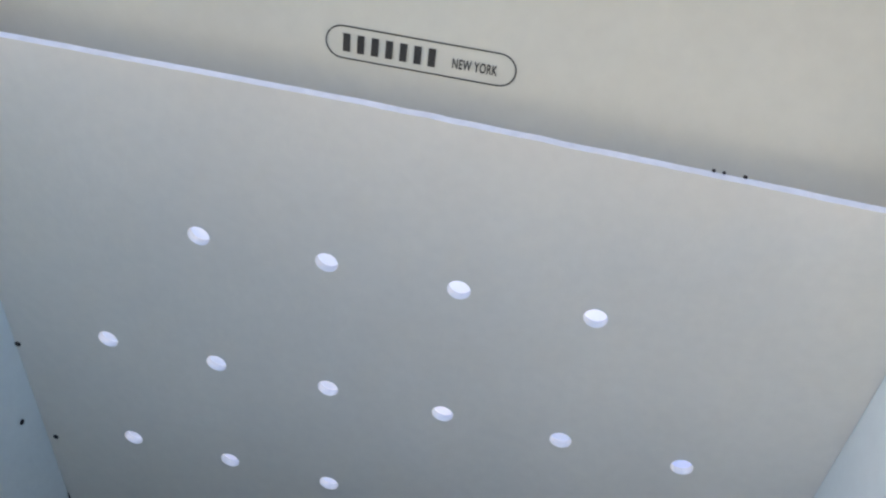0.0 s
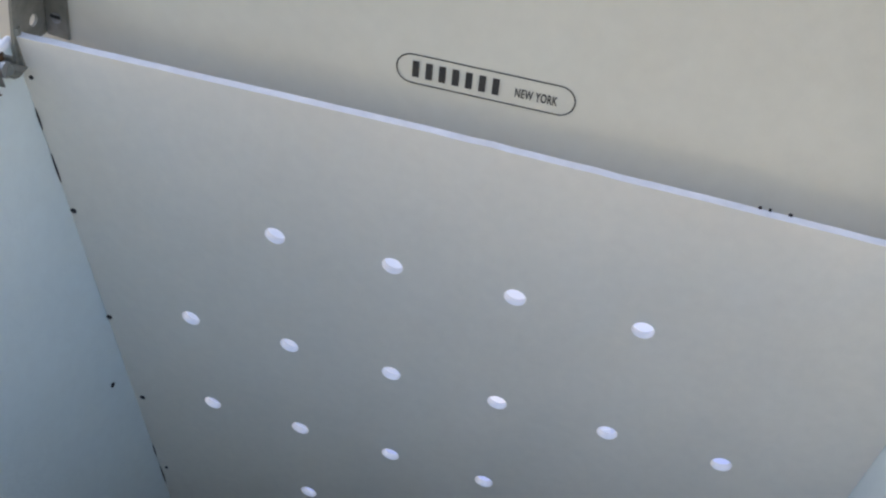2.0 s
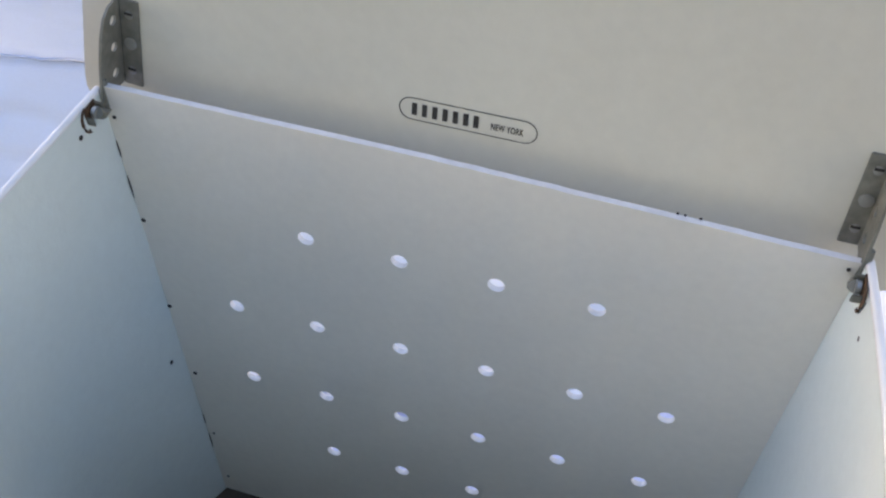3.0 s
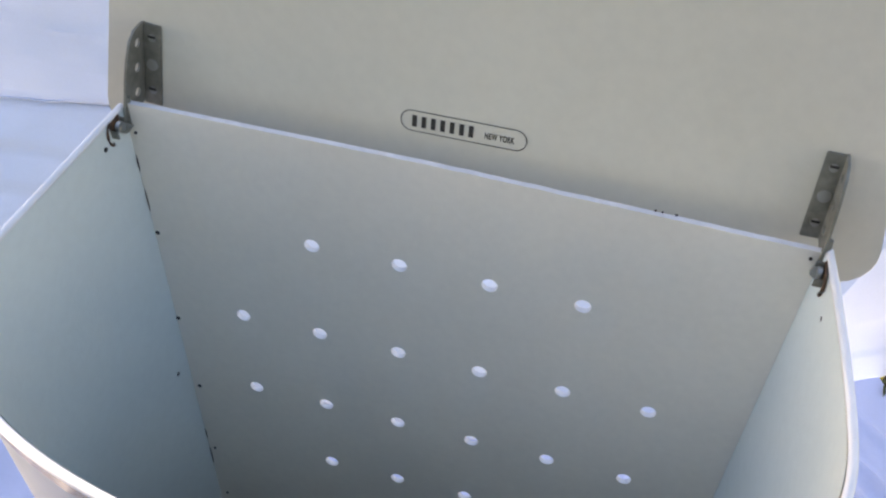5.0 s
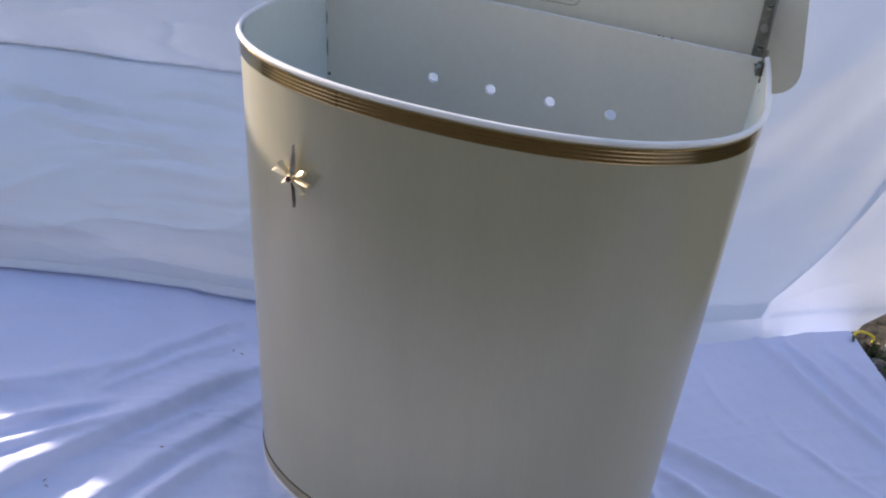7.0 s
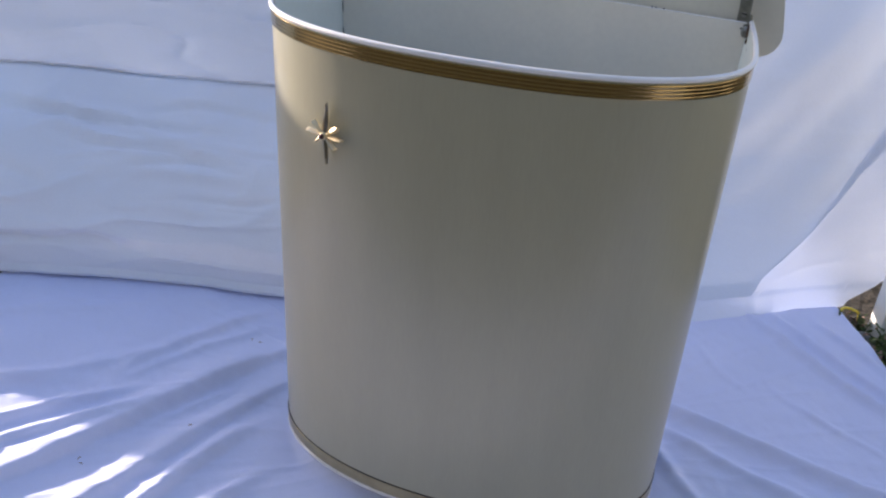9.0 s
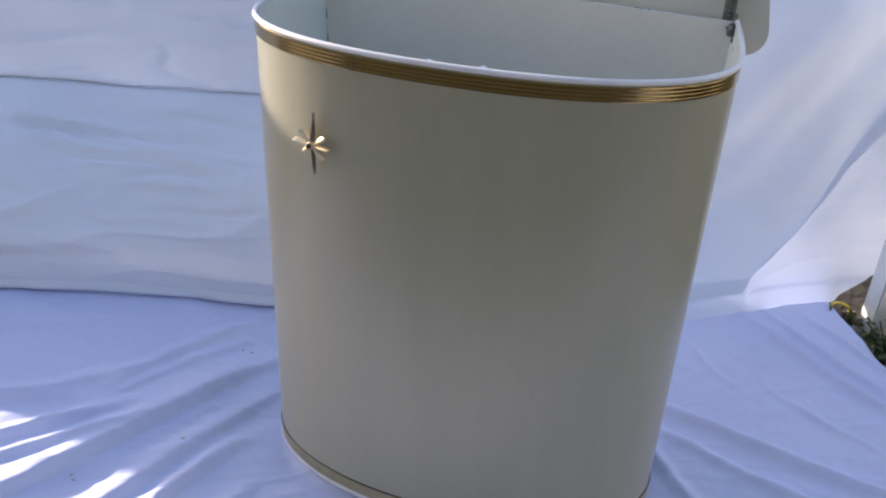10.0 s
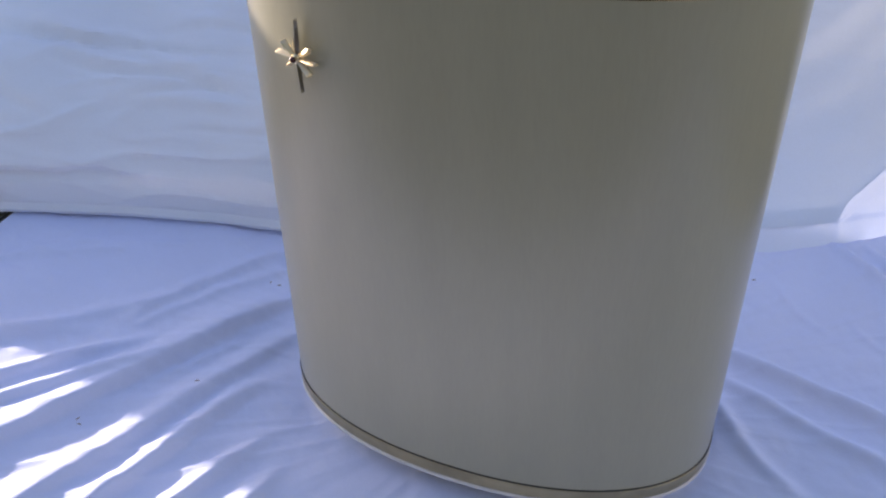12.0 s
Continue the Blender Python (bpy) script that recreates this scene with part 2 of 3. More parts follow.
# bottom board
z = 0.106
ring = wrap(z, -0.004)
bm = bmesh.new()
lo, hi = [bm.verts.new(p) for p in ring], [bm.verts.new(p + Vector((0, 0, 0.006))) for p in ring]
bm.faces.new(lo), bm.faces.new(reversed(hi))
for i in range(len(ring)):
    j = (i + 1) % len(ring)
    bm.faces.new((lo[i], lo[j], hi[j], hi[i]))
under(part("bottom_board", bm, material("brown_board", (0.075, 0.055, 0.04), 0.8, grain=0.2, stain=0.3)), hamper)

# rim and foot beads, gold bands
under(part("rim_bead", tube(wrap(Z1), 0.0027, 12), BEAD, None, "white rounded rim"), hamper)
under(part("foot_bead", tube(wrap(Z0 + 0.001, -0.001), 0.0026, 10), FOOT_BEAD, None, "white foot bead darkened for shade"), hamper)


def band(z_low, z_high, ridges, grow, lo=0, hi=None):
    """A ribbed trim strip round the side."""
    rings = []
    k = ridges * 8
    for i in range(k + 1):
        s = i / k
        zz = z_high + (z_low - z_high) * s
        bulge = 0.0010 + 0.00020 * math.sin(math.pi * ridges * s) ** 2 - (0.0010 if i in (0, k) else 0)
        rings.append(wrap(zz, grow + bulge)[lo:hi])
    bm = loft(rings, close_ring=False)
    return bm


under(part("gold_band", band(0.5690, 0.5835, 4, -0.0003), GOLD, None, "ribbed gold trim band"), hamper)
seam = min(range(20, 90), key=lambda i: abs(wrap(0.576)[i].x + 0.091))
under(part("band_joint", band(0.5688, 0.5837, 4, 0.0002, seam, seam + 2), GOLD, None, "crimped joint of the gold band"), hamper)
under(part("foot_line", tube(wrap(0.0495, 0.0003), 0.0009, 6), DARK, None, "thin dark line over the foot band"), hamper)
under(part("foot_band", band(0.0315, 0.049, 2, -0.0004), DULL_GOLD, None, "narrow dull gold foot band"), hamper)

# ---- the lid ----
LID_SLOPE = math.atan(0.2)
lid_m = Matrix.Translation((0.006, 0.0268, 0.522)) @ Matrix.Rotation(-LID_SLOPE, 4, "X") @ Matrix.Rotation(radians(90), 4, "X")
LW, LH = 0.258, 0.31


def lid_outline(grow=0.0):
    pts = []
    r = 0.03
    w, h = LW + grow, LH + grow
    for k in range(7):
        a = math.pi * 1.5 + math.pi / 2 * k / 6
        pts.append((w - r + r * math.cos(a), r - grow + r * math.sin(a)))
    n = 40
    vm = 0.16
    for k in range(n + 1):
        a = math.pi * k / n
        c, d = math.cos(a), math.sin(a)
        pts.append((w * math.copysign(abs(c) ** 0.8, c), vm + (h - vm) * d ** 0.8))
    for k in range(7):
        a = math.pi + math.pi / 2 * k / 6
        pts.append((-w + r + r * math.cos(a), r - grow + r * math.sin(a)))
    # it narrows away from the hinges
    return [(u * (1 - 0.6 * (min(v, 0.2) - 0.08)), v) for u, v in pts]


lid = under(part("lid", slab(lid_outline(), [], 0.012, lid_m), [LID_PAINT, VINYL], None, "open lid with a pale painted underside"), hamper)


def lid_point(x, z, off=0.0):
    """A point on the lid's inner face at world x and z, off metres in front of it."""
    return lid_m @ Vector((x - 0.006, (z - 0.522) / math.cos(LID_SLOPE), off))


def lid_frame(x, z, off=0.0):
    m = lid_m.copy()
    m.translation = lid_point(x, z, off)
    return m


# printed label: pill-shaped outline, bars for the maker's name, the town in letters
def pill(w, h, t):
    bm = bmesh.new()
    r = h / 2
    pts = []
    for s, a0 in ((1, -0.5), (-1, 0.5)):
        for k in range(13):
            a = math.pi * (a0 + k / 12)
            pts.append((s * (w / 2 - r), math.cos(a), math.sin(a)))
    outer = [bm.verts.new((cx + r * c, r * s, 0)) for cx, c, s in pts]
    inn = [bm.verts.new((cx + (r - t) * c, (r - t) * s, 0)) for cx, c, s in pts]
    for i in range(len(pts)):
        j = (i + 1) % len(pts)
        bm.faces.new((outer[i], outer[j], inn[j], inn[i]))
    return bm


label_m = lid_frame(0.0005, 0.5787, 0.0004)
bm = pill(0.0855, 0.0155, 0.0006)
bm.transform(label_m)
under(part("label_outline", bm, INK, None, "thin dark pill-shaped printed outline"), lid)
for i in range(7):
    x0 = -0.0355 + i * 0.0064
    bm = bmesh.new()
    bm.faces.new([bm.verts.new((x0 + u, v, 0)) for u, v in ((0.0008, -0.0042), (0.0040, -0.0042), (0.0040, 0.0042), (0.0008, 0.0042))])
    bm.transform(label_m)
    under(part("name_bar", bm, INK), lid)
cu = bpy.data.curves.new("town", "FONT")
cu.body, cu.size, cu.align_x, cu.align_y = "NEW YORK", 0.0064, "CENTER", "CENTER"
cu.space_character = 1.1
cu.offset = 0.00012
tob = new("town", cu)
bpy.context.view_layer.update()
me = bpy.data.meshes.new_from_object(tob.evaluated_get(bpy.context.evaluated_depsgraph_get()))
bpy.data.objects.remove(tob)
me.transform(label_m @ Matrix.Translation((0.0243, -0.0010, 0)) @ Matrix.Diagonal((0.55, 1, 1, 1)))
me.materials.clear()
me.materials.append(INK)
under(tagged(new("town_lettering", me), "dark printed lettering"), lid)


# ---- hinges ----
def side_x(y, z, sd):
    """The inner face of the side wall at world y and z, behind the bow."""
    ring = wrap(z + LEAN_BACK * (z - Z0) / (Z1 - Z0) * (y + 0.27), -0.003)
    return min((p for p in ring if p.x * sd > 0), key=lambda p: abs(p.y - y)).x


def hinge(sd, x_in, x_out, turn):
    """A steel lid support: plate on the lid, side flange, crank arm and pivot at the rim. sd: -1 or 1 for the side it is on."""
    xm = (x_in + x_out) / 2
    m = lid_frame(xm, 0.583, 0.0) @ Matrix.Rotation(turn, 4, "Z")
    w = abs(x_out - x_in)
    plate = under(part("hinge_plate", box((-w / 2, -0.031, 0), (w / 2, 0.030, 0.0018), 0.0006, m), STEEL, None, "dull grey steel hinge plate"), lid)
    for v, bright in ((0.020, False), (0.0, True), (-0.0195, False)):
        mm = m @ Matrix.Translation((0.0, v, 0.0018))
        if bright:
            under(part("rivet", disc(0.0042, 0.0014, mm), RIVET), plate)
        else:
            under(part("screw", disc(0.0029, 0.0008, mm), RIVET), plate)
            under(part("slot", box((-0.0026, 0.0002, 0.0005), (0.0026, 0.0018, 0.0011), 0.0, mm), DARK), plate)
    # side flange, standing out from the lid, cut in a curve towards the top
    prof = [(-0.030, 0.0), (0.030, 0.0), (0.0300, 0.006), (0.0285, 0.013), (0.023, 0.019), (0.012, 0.0235), (-0.004, 0.0265), (-0.024, 0.0280), (-0.036, 0.0280), (-0.041, 0.0255), (-0.041, 0.0195), (-0.034, 0.0165), (-0.030, 0.010)]
    x = sd * (w / 2)
    fm = m @ Matrix.Translation((x, 0, 0)) @ Matrix(((0, 0, 1, 0), (1, 0, 0, 0), (0, 1, 0, 0), (0, 0, 0, 1)))
    bm = slab(prof, [(0.018, 0.0095, 0.0033), (0.0, 0.0105, 0.0033), (-0.0185, 0.0110, 0.0033)], 0.0016, fm)
    fl = under(part("hinge_flange", bm, [STEEL, STEEL]), lid)
    # crank arm down to the pivot at the corner of the rim
    p0 = m @ Vector((x + sd * 0.0008, -0.016, 0.0245))
    p1 = m @ Vector((x + sd * 0.0008, -0.038, 0.0235))
    wx = side_x(-0.004, 0.558, sd)
    p3 = Vector((wx - sd * 0.0045, -0.005, 0.5600))
    mid = p1.lerp(p3, 0.55) + Vector((-sd * 0.001, -0.002, 0))
    under(part("crank_arm", tube([p0, p1, mid, p3], [0.0022, 0.0040, 0.0042, 0.0034], 8), STEEL), lid)
    under(part("pivot", disc(0.0042, 0.0035, Matrix.Translation(p3) @ Matrix.Rotation(radians(90 * sd), 4, "Y"), 14), RIVET), lid)
    # the bracket: a short plate on the side wall with two ears that hold the pivot
    plate = under(part("bracket", box((wx - 0.0006, -0.0120, 0.5545), (wx + 0.0006, 0.0010, 0.5660), 0.0005), RUST, None, "rusty steel bracket"), hamper)
    for yy, z0, z1 in ((-0.0115, 0.5545, 0.5610), (0.0000, 0.5580, 0.5650)):
        lo, hi = min(wx, wx - sd * 0.0058), max(wx, wx - sd * 0.0058)
        under(part("ear", box((lo, yy - 0.0006, z0), (hi, yy + 0.0006, z1), 0.0005), STEEL), plate)
    stain = [(wx - sd * 0.0003, -0.0080 - 0.0085 * math.cos(k * 0.42), 0.5575 + 0.0105 * math.sin(k * 0.42)) for k in range(-3, 4)]
    under(part("rust_streak", tube(stain, [0.0004, 0.0008, 0.0011, 0.0012, 0.0010, 0.0008, 0.0004], 6), RUST, None, "rust where the paint has worn off"), hamper)
    for yy, zz, rr in ((-0.0125, 0.5500, 0.0018), (-0.0165, 0.5470, 0.0012))[:1 if sd < 0 else 2]:
        mm = Matrix.Translation((side_x(yy, zz, sd), yy, zz)) @ Matrix.Rotation(radians(-90 * sd), 4, "Y") @ Matrix.Diagonal((1.0, 0.55, 1, 1))
        under(part("chip", disc(rr, 0.0005, mm, 10), DARK), hamper)


hinge(-1, -0.2135, -0.2265, radians(-5))
hinge(1, 0.2215, 0.2345, 0.0)

# ---- the sheets ----
FOLDS = [  # from, to, height, half width on the sunny side, how much wider the lee side is
    ((-0.29, 0.00), (-0.56, -0.42), 0.0150, 0.010, 3.2), ((-0.27, -0.08), (-0.43, -0.40), 0.0100, 0.010, 2.4), ((-0.28, -0.19), (-0.37, -0.40), 0.0110, 0.010, 1.6),
    ((-0.44, -0.20), (-0.61, -0.38), 0.0110, 0.009, 1.5), ((-0.47, -0.17), (-0.65, -0.355), 0.0110, 0.009, 1.5), ((-0.56, -0.18), (-0.76, -0.27), 0.0090, 0.010, 1.6),
    ((-0.37, 0.07), (-0.50, -0.12), 0.0060, 0.010, 1.8), ((-0.48, -0.09), (-0.68, -0.27), 0.0060, 0.010, 1.8), ((-0.34, 0.03), (-0.48, -0.13), 0.0035, 0.008, 1.5),
    ((-0.23, -0.27), (-0.31, -0.42), 0.0100, 0.009, 1.5), ((-0.19, -0.30), (-0.24, -0.46), 0.0080, 0.010, 1.5), ((-0.33, -0.13), (-0.40, -0.21), 0.0030, 0.006, 1.2),
    ((-0.58, 0.00), (-0.76, -0.10), 0.0040, 0.010, 1.4), ((-0.52, 0.03), (-0.70, -0.05), 0.0030, 0.008, 1.4),
    ((0.20, 0.045), (0.52, -0.03), 0.0140, 0.012, 0.8), ((0.21, 0.00), (0.43, -0.075), 0.0085, 0.010, 0.9), ((0.21, -0.03), (0.31, -0.13), 0.0070, 0.010, 1.0),
    ((0.32, 0.32), (0.52, 0.14), 0.0110, 0.008, 1.0), ((0.365, 0.33), (0.53, 0.17), 0.0095, 0.007, 1.0), ((0.43, 0.34), (0.56, 0.20), 0.0080, 0.007, 1.0),
    ((0.25, 0.21), (0.32, 0.13), 0.0030, 0.006, 1.0), ((0.36, 0.15), (0.44, 0.08), 0.0025, 0.006, 1.0), ((0.40, 0.12), (0.50, 0.05), 0.0025, 0.006, 1.0),
]


def floor_z(x, y):
    z = 0.004 * noise.noise(Vector((x * 3.1, y * 3.1, 1.7))) + 0.0015 * noise.noise(Vector((x * 11, y * 11, 5.0)))
    rr, th = math.hypot(x, y + 0.12), math.atan2(y + 0.12, x)
    n1 = noise.noise(Vector((math.cos(th) * 5.5, math.sin(th) * 5.5, rr * 1.6)))
    n2 = noise.noise(Vector((math.cos(th) * 11, math.sin(th) * 11, 4 + rr * 2.5)))
    z += min(rr / 0.4, 1) * (0.003 * max(0, 1 - 3.2 * abs(n1)) ** 1.5 + 0.0016 * max(0, 1 - 3.5 * abs(n2)) ** 1.5)
    z += 0.0010 * noise.noise(Vector((x * 34 + y * 20, y * 34 - x * 20, 2.0))) + 0.0005 * noise.noise(Vector((x * 70 + y * 50, y * 40 - x * 30, 6.0)))
    # the cloth lies higher under the hamper
    e = math.hypot(max(abs(x + 0.01) - 0.10, 0) / 0.112, (y + 0.150) / 0.087)
    z += 0.0235 * math.exp(-e ** 8)
    for (ax, ay), (bx, by), h, w, lee in FOLDS:
        dx, dy = bx - ax, by - ay
        L = math.hypot(dx, dy)
        s = ((x - ax) * dx + (y - ay) * dy) / (L * L)
        if -0.15 < s < 1.3:
            d = ((x - ax) * dy - (y - ay) * dx) / L + 0.006 * math.sin(s * 4 + ax * 9)
            d = -d if dx < 0 else d
            fade = min(max((s + 0.15) / 0.45, 0), 1) * min(max((1.3 - s) / 0.3, 0), 1)
            fade = fade * fade * (3 - 2 * fade)
            u = d / w if d > 0 else d / (w * lee)
            if abs(u) < 3:
                z += h * fade * math.exp(-u * u)
    return z


def edge_right(y):
    return 0.653 - 0.49 * y


def floor_sheet():
    nx = 560
    ys = [-0.72 + 0.22 * j / 50 for j in range(50)] + [-0.5 + 0.98 * j / 400 for j in range(401)]
    rings = []
    for y in ys:
        x0, x1 = -0.825 + 0.05 * y, edge_right(y)
        rings.append([Vector((x, y, floor_z(x, y))) for x in [x0 + (x1 - x0) * i / nx for i in range(nx + 1)]])
    return loft(rings, close_ring=False)


bm = floor_sheet()
floor_cloth = part("floor_sheet", bm, SHEET)
tagged(floor_cloth, "white cotton sheet spread over the ground with wrinkles", "sheet")

# base line of the backdrop in plan, and how far it leans back over what lies under it
PLAN = [(-2.6, -0.50, 0.39), (-1.5, -0.204, 0.38), (-1.1, -0.100, 0.29), (-0.80, -0.002, 0.264), (-0.65, 0.047, 0.252), (-0.37, 0.092, 0.258), (0.0, 0.165, 0.24), (0.24, 0.258, 0.15), (0.33, 0.318, 0.12), (0.44, 0.393, 0.10), (0.70, 0.57, 0.10)]


def plan_at(s):
    """Base point and depth at the share s along the plan."""
    seg = [math.dist(a[:2], b[:2]) for a, b in zip(PLAN[:-1], PLAN[1:])]
    d = s * sum(seg)
    for a, b, L in zip(PLAN[:-1], PLAN[1:], seg):
        if d <= L + 1e-9:
            k = d / L
            return [a[i] + (b[i] - a[i]) * k for i in range(3)]
        d -= L
    return list(PLAN[-1])


def top_edge(x):
    """Height of the hung sheet's unseen upper edge at x: stepped, and cut off at its left end, to shade hamper and
    floor.
    """
    if x < -1.82:
        return 0.215
    t = min(max((x + 1.60) / 0.15, 0), 1) * min(max((-0.85 - x) / 0.2, 0), 1)
    return (0.83 if x < -1.2 else 0.76) + 0.37 * t


def cloth_relief(bx, zz, crease):
    """Wrinkles of a hanging cloth: broad billows, and slanting creases where it is pulled."""
    w = 0.010 * noise.noise(Vector((bx * 2.5, zz * 4, 3.0))) + 0.006 * noise.noise(Vector((bx * 6 + zz * 6, zz * 12, 8.0)))
    w += 0.0025 * noise.noise(Vector((bx * 11 - zz * 8, zz * 26, 2.0)))
    a = noise.noise(Vector((bx * 4 + zz * 5, zz * 17 - bx * 2, 11.0)))
    b = noise.noise(Vector((bx * 7 - zz * 6, zz * 24 + bx * 3, 21.0)))
    return w - crease * (0.008 * max(0, 1 - 4 * abs(a)) ** 2 + 0.004 * max(0, 1 - 4 * abs(b)) ** 2)


CREASES = [  # on the seat: from (x, height), to (x, height), depth, half width
    ((-0.98, 0.178), (-0.62, 0.150), 0.006, 0.007), ((-0.90, 0.165), (-0.52, 0.158), 0.005, 0.005), ((-0.74, 0.150), (-0.50, 0.132), 0.006, 0.006),
    ((-0.62, 0.168), (-0.40, 0.172), 0.004, 0.005), ((-0.58, 0.140), (-0.36, 0.146), 0.004, 0.005), ((-0.70, 0.125), (-0.44, 0.137), 0.003, 0.006),
    ((-1.02, 0.150), (-0.80, 0.120), 0.006, 0.009), ((-0.88, 0.052), (-0.70, 0.060), 0.009, 0.008), ((-0.71, 0.060), (-0.62, 0.048), 0.006, 0.009),
    ((-0.56, 0.100), (-0.38, 0.112), 0.003, 0.007), ((-1.10, 0.090), (-0.86, 0.100), 0.005, 0.010),
]


def crease_depth(x, z):
    """How far the pulled creases of the seat's cloth lie below it."""
    deep, z = 0.0, z * 0.79
    for (ax, az), (bx, bz), h, w in CREASES:
        t = (x - ax) / (bx - ax)
        if -0.2 < t < 1.2:
            u = (z - az - (bz - az) * t - 0.003 * math.sin(t * 5 + ax * 20)) / (w * (0.5 if z > 0.1 else 0.9))
            fade = max(0.0, 1 - abs(t - 0.5) / 0.7) ** 0.7
            deep += 1.8 * h * fade * (math.exp(-u * u) - 0.5 * math.exp(-((u - 1.8) / 1.3) ** 2))
    return deep


def backdrop(x0, x1, lift, name, mat, low, high, label, band=0.0, roll=1.0, behind=False):
    """A sheet over the plan's base line between two heights: hem on the floor, cushion-like slope, soft fold, hanging wall."""
    nx = 420
    pts = [plan_at(i / nx) for i in range(nx + 1)]
    sm = [[sum(pts[min(max(i + k, 0), nx)][c] for k in range(-14, 15)) / 29 for c in range(3)] for i in range(nx + 1)]
    rings = []
    for bx, by, dep in sm:
        if not x0 <= bx <= x1:
            continue
        lo = low(bx)
        right = min(max((bx + 0.05) / 0.30, 0), 1)
        right = right * right * (3 - 2 * right)
        fold = fold_height(bx)
        hi = max(high(bx, bx - 0.22 * dep), lo + 0.02)
        if lo <= 0 and roll > 0.5:  # a rolled hem, tucked in under the cloth
            zs = [(z, roll * h) for z, h in ((-0.014, 0.030), (-0.006, 0.014), (0.002, 0.003), (0.006, -0.004), (0.012, -0.006), (0.018, -0.003), (0.022, 0.0))]
        else:
            zs = [(lo + 0.001 * k - (0.004 if lo <= 0.004 and roll < 0.5 else 0), None) for k in range(7)]
        start = zs[-1][0]
        mid = min(max(fold, start + 0.01), hi)
        rows = zs + [(start + (mid - start) * j / 90, None) for j in range(1, 91)]
        if hi > mid + 0.01:
            rows += [(mid + (hi - mid) * (j / 70) ** 1.2, None) for j in range(1, 71)]
        else:
            rows += [(mid + 0.0001 * j, None) for j in range(1, 71)]
        row = []
        for zz, hem in rows:
            r = zz / fold
            seat = dep * max(r, 0) ** 2.9 if r <= 1 else dep + 0.012 - 0.034 * (1 - math.exp((fold - zz) / 0.035)) + 0.07 * (zz - fold)
            if behind and r <= 1:
                seat = dep + 0.012 + 0.5 * (fold - zz)
            drape = 1.5 * dep * (1 - math.exp(-max(zz, 0) / 0.15)) + 0.03 * zz + 1.5 * max(min(zz, 0.5) - 0.2, 0) ** 2 + 0.9 * max(zz - 0.5, 0)
            off = seat + (drape - seat) * right
            if band:
                off -= 0.12 * max(0, bx - 0.412)
            if hem is not None:
                off = hem + (dep * 0.005 if roll > 0.5 else 1.5 * dep * (1 - math.exp(-max(zz, 0) / 0.15)))
            elif band and zz < band:
                off -= 0.0035 * min(1, (band - zz) / 0.002)
            off += right * 0.030 * math.sin(7.5 * bx - 9.0 * zz + 0.6) * min(max(zz - 0.05, 0) / 0.15, 1)
            off += right * (0.034 * noise.noise(Vector((bx * 5 - zz * 4.5, zz * 3 + bx * 2, 14.0))) + 0.010 * noise.noise(Vector((bx * 13 - zz * 12, zz * 4 + bx * 3, 6.0)))) * min(max(zz - 0.08, 0) / 0.12, 1)
            w = cloth_relief(bx, zz, (1 - right) * (0.6 + 0.6 * min(max((r - 0.4) / 0.4, 0), 1) if r < 1 else 0.6) + (0.22 if band else 0.12) * right)
            if not behind and lo <= 0 and roll > 0.5:
                w += crease_depth(bx, zz)
            fz = max(floor_z(bx, by - 0.005), 0) * max(0, 1 - abs(r) * 4) if lo <= 0 else 0
            up = (1 - right) * 0.9 * min(max((r - 0.35) / 0.4, 0), 1) * (1 - 0.75 * min(max((r - 0.8) / 0.2, 0), 1)) if r <= 1 and not behind else 0
            row.append(Vector((bx - 0.22 * off, by + off + w * min(max(r, 0) * 3, 1) * (1 - up) + lift, zz + fz - up * w)))
        rings.append(row)
    ob = part(name, loft(rings, close_ring=False), mat)
    return tagged(ob, label, "sheet")


def fold_height(x):
    return 0.190 + 0.050 * min(max((x + 1.5) / 0.4, 0), 1) + 0.004 * math.sin(x * 5.0) + 0.002 * math.sin(x * 13.0)


def hem_low(x):
    """The lower edge of the side sheet: down to the sewn hem, then slanting up along a fold."""
    t = min(max((x - 0.325) / 0.025, 0), 1)
    d = max(x - 0.35, 0)
    return 0.0225 + 0.0235 * t * t * (3 - 2 * t) + 0.63 * d + 2.05 * d * d


def flat_low(x):
    return 0.0


def corner_low(x):
    return max(0, min(0.34 * (x - 0.457), 0.5))


def seat_low(x):
    return fold_height(x) - 0.03


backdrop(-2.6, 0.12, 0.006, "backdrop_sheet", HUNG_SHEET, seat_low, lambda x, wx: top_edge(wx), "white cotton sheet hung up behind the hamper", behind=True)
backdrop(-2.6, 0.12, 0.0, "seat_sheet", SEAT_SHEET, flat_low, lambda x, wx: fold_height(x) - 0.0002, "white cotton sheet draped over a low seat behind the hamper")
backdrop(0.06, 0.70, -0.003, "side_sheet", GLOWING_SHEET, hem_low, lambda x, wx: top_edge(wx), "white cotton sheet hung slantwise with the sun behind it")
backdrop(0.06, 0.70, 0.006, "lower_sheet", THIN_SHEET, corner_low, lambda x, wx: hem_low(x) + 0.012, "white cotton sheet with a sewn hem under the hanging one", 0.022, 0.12)

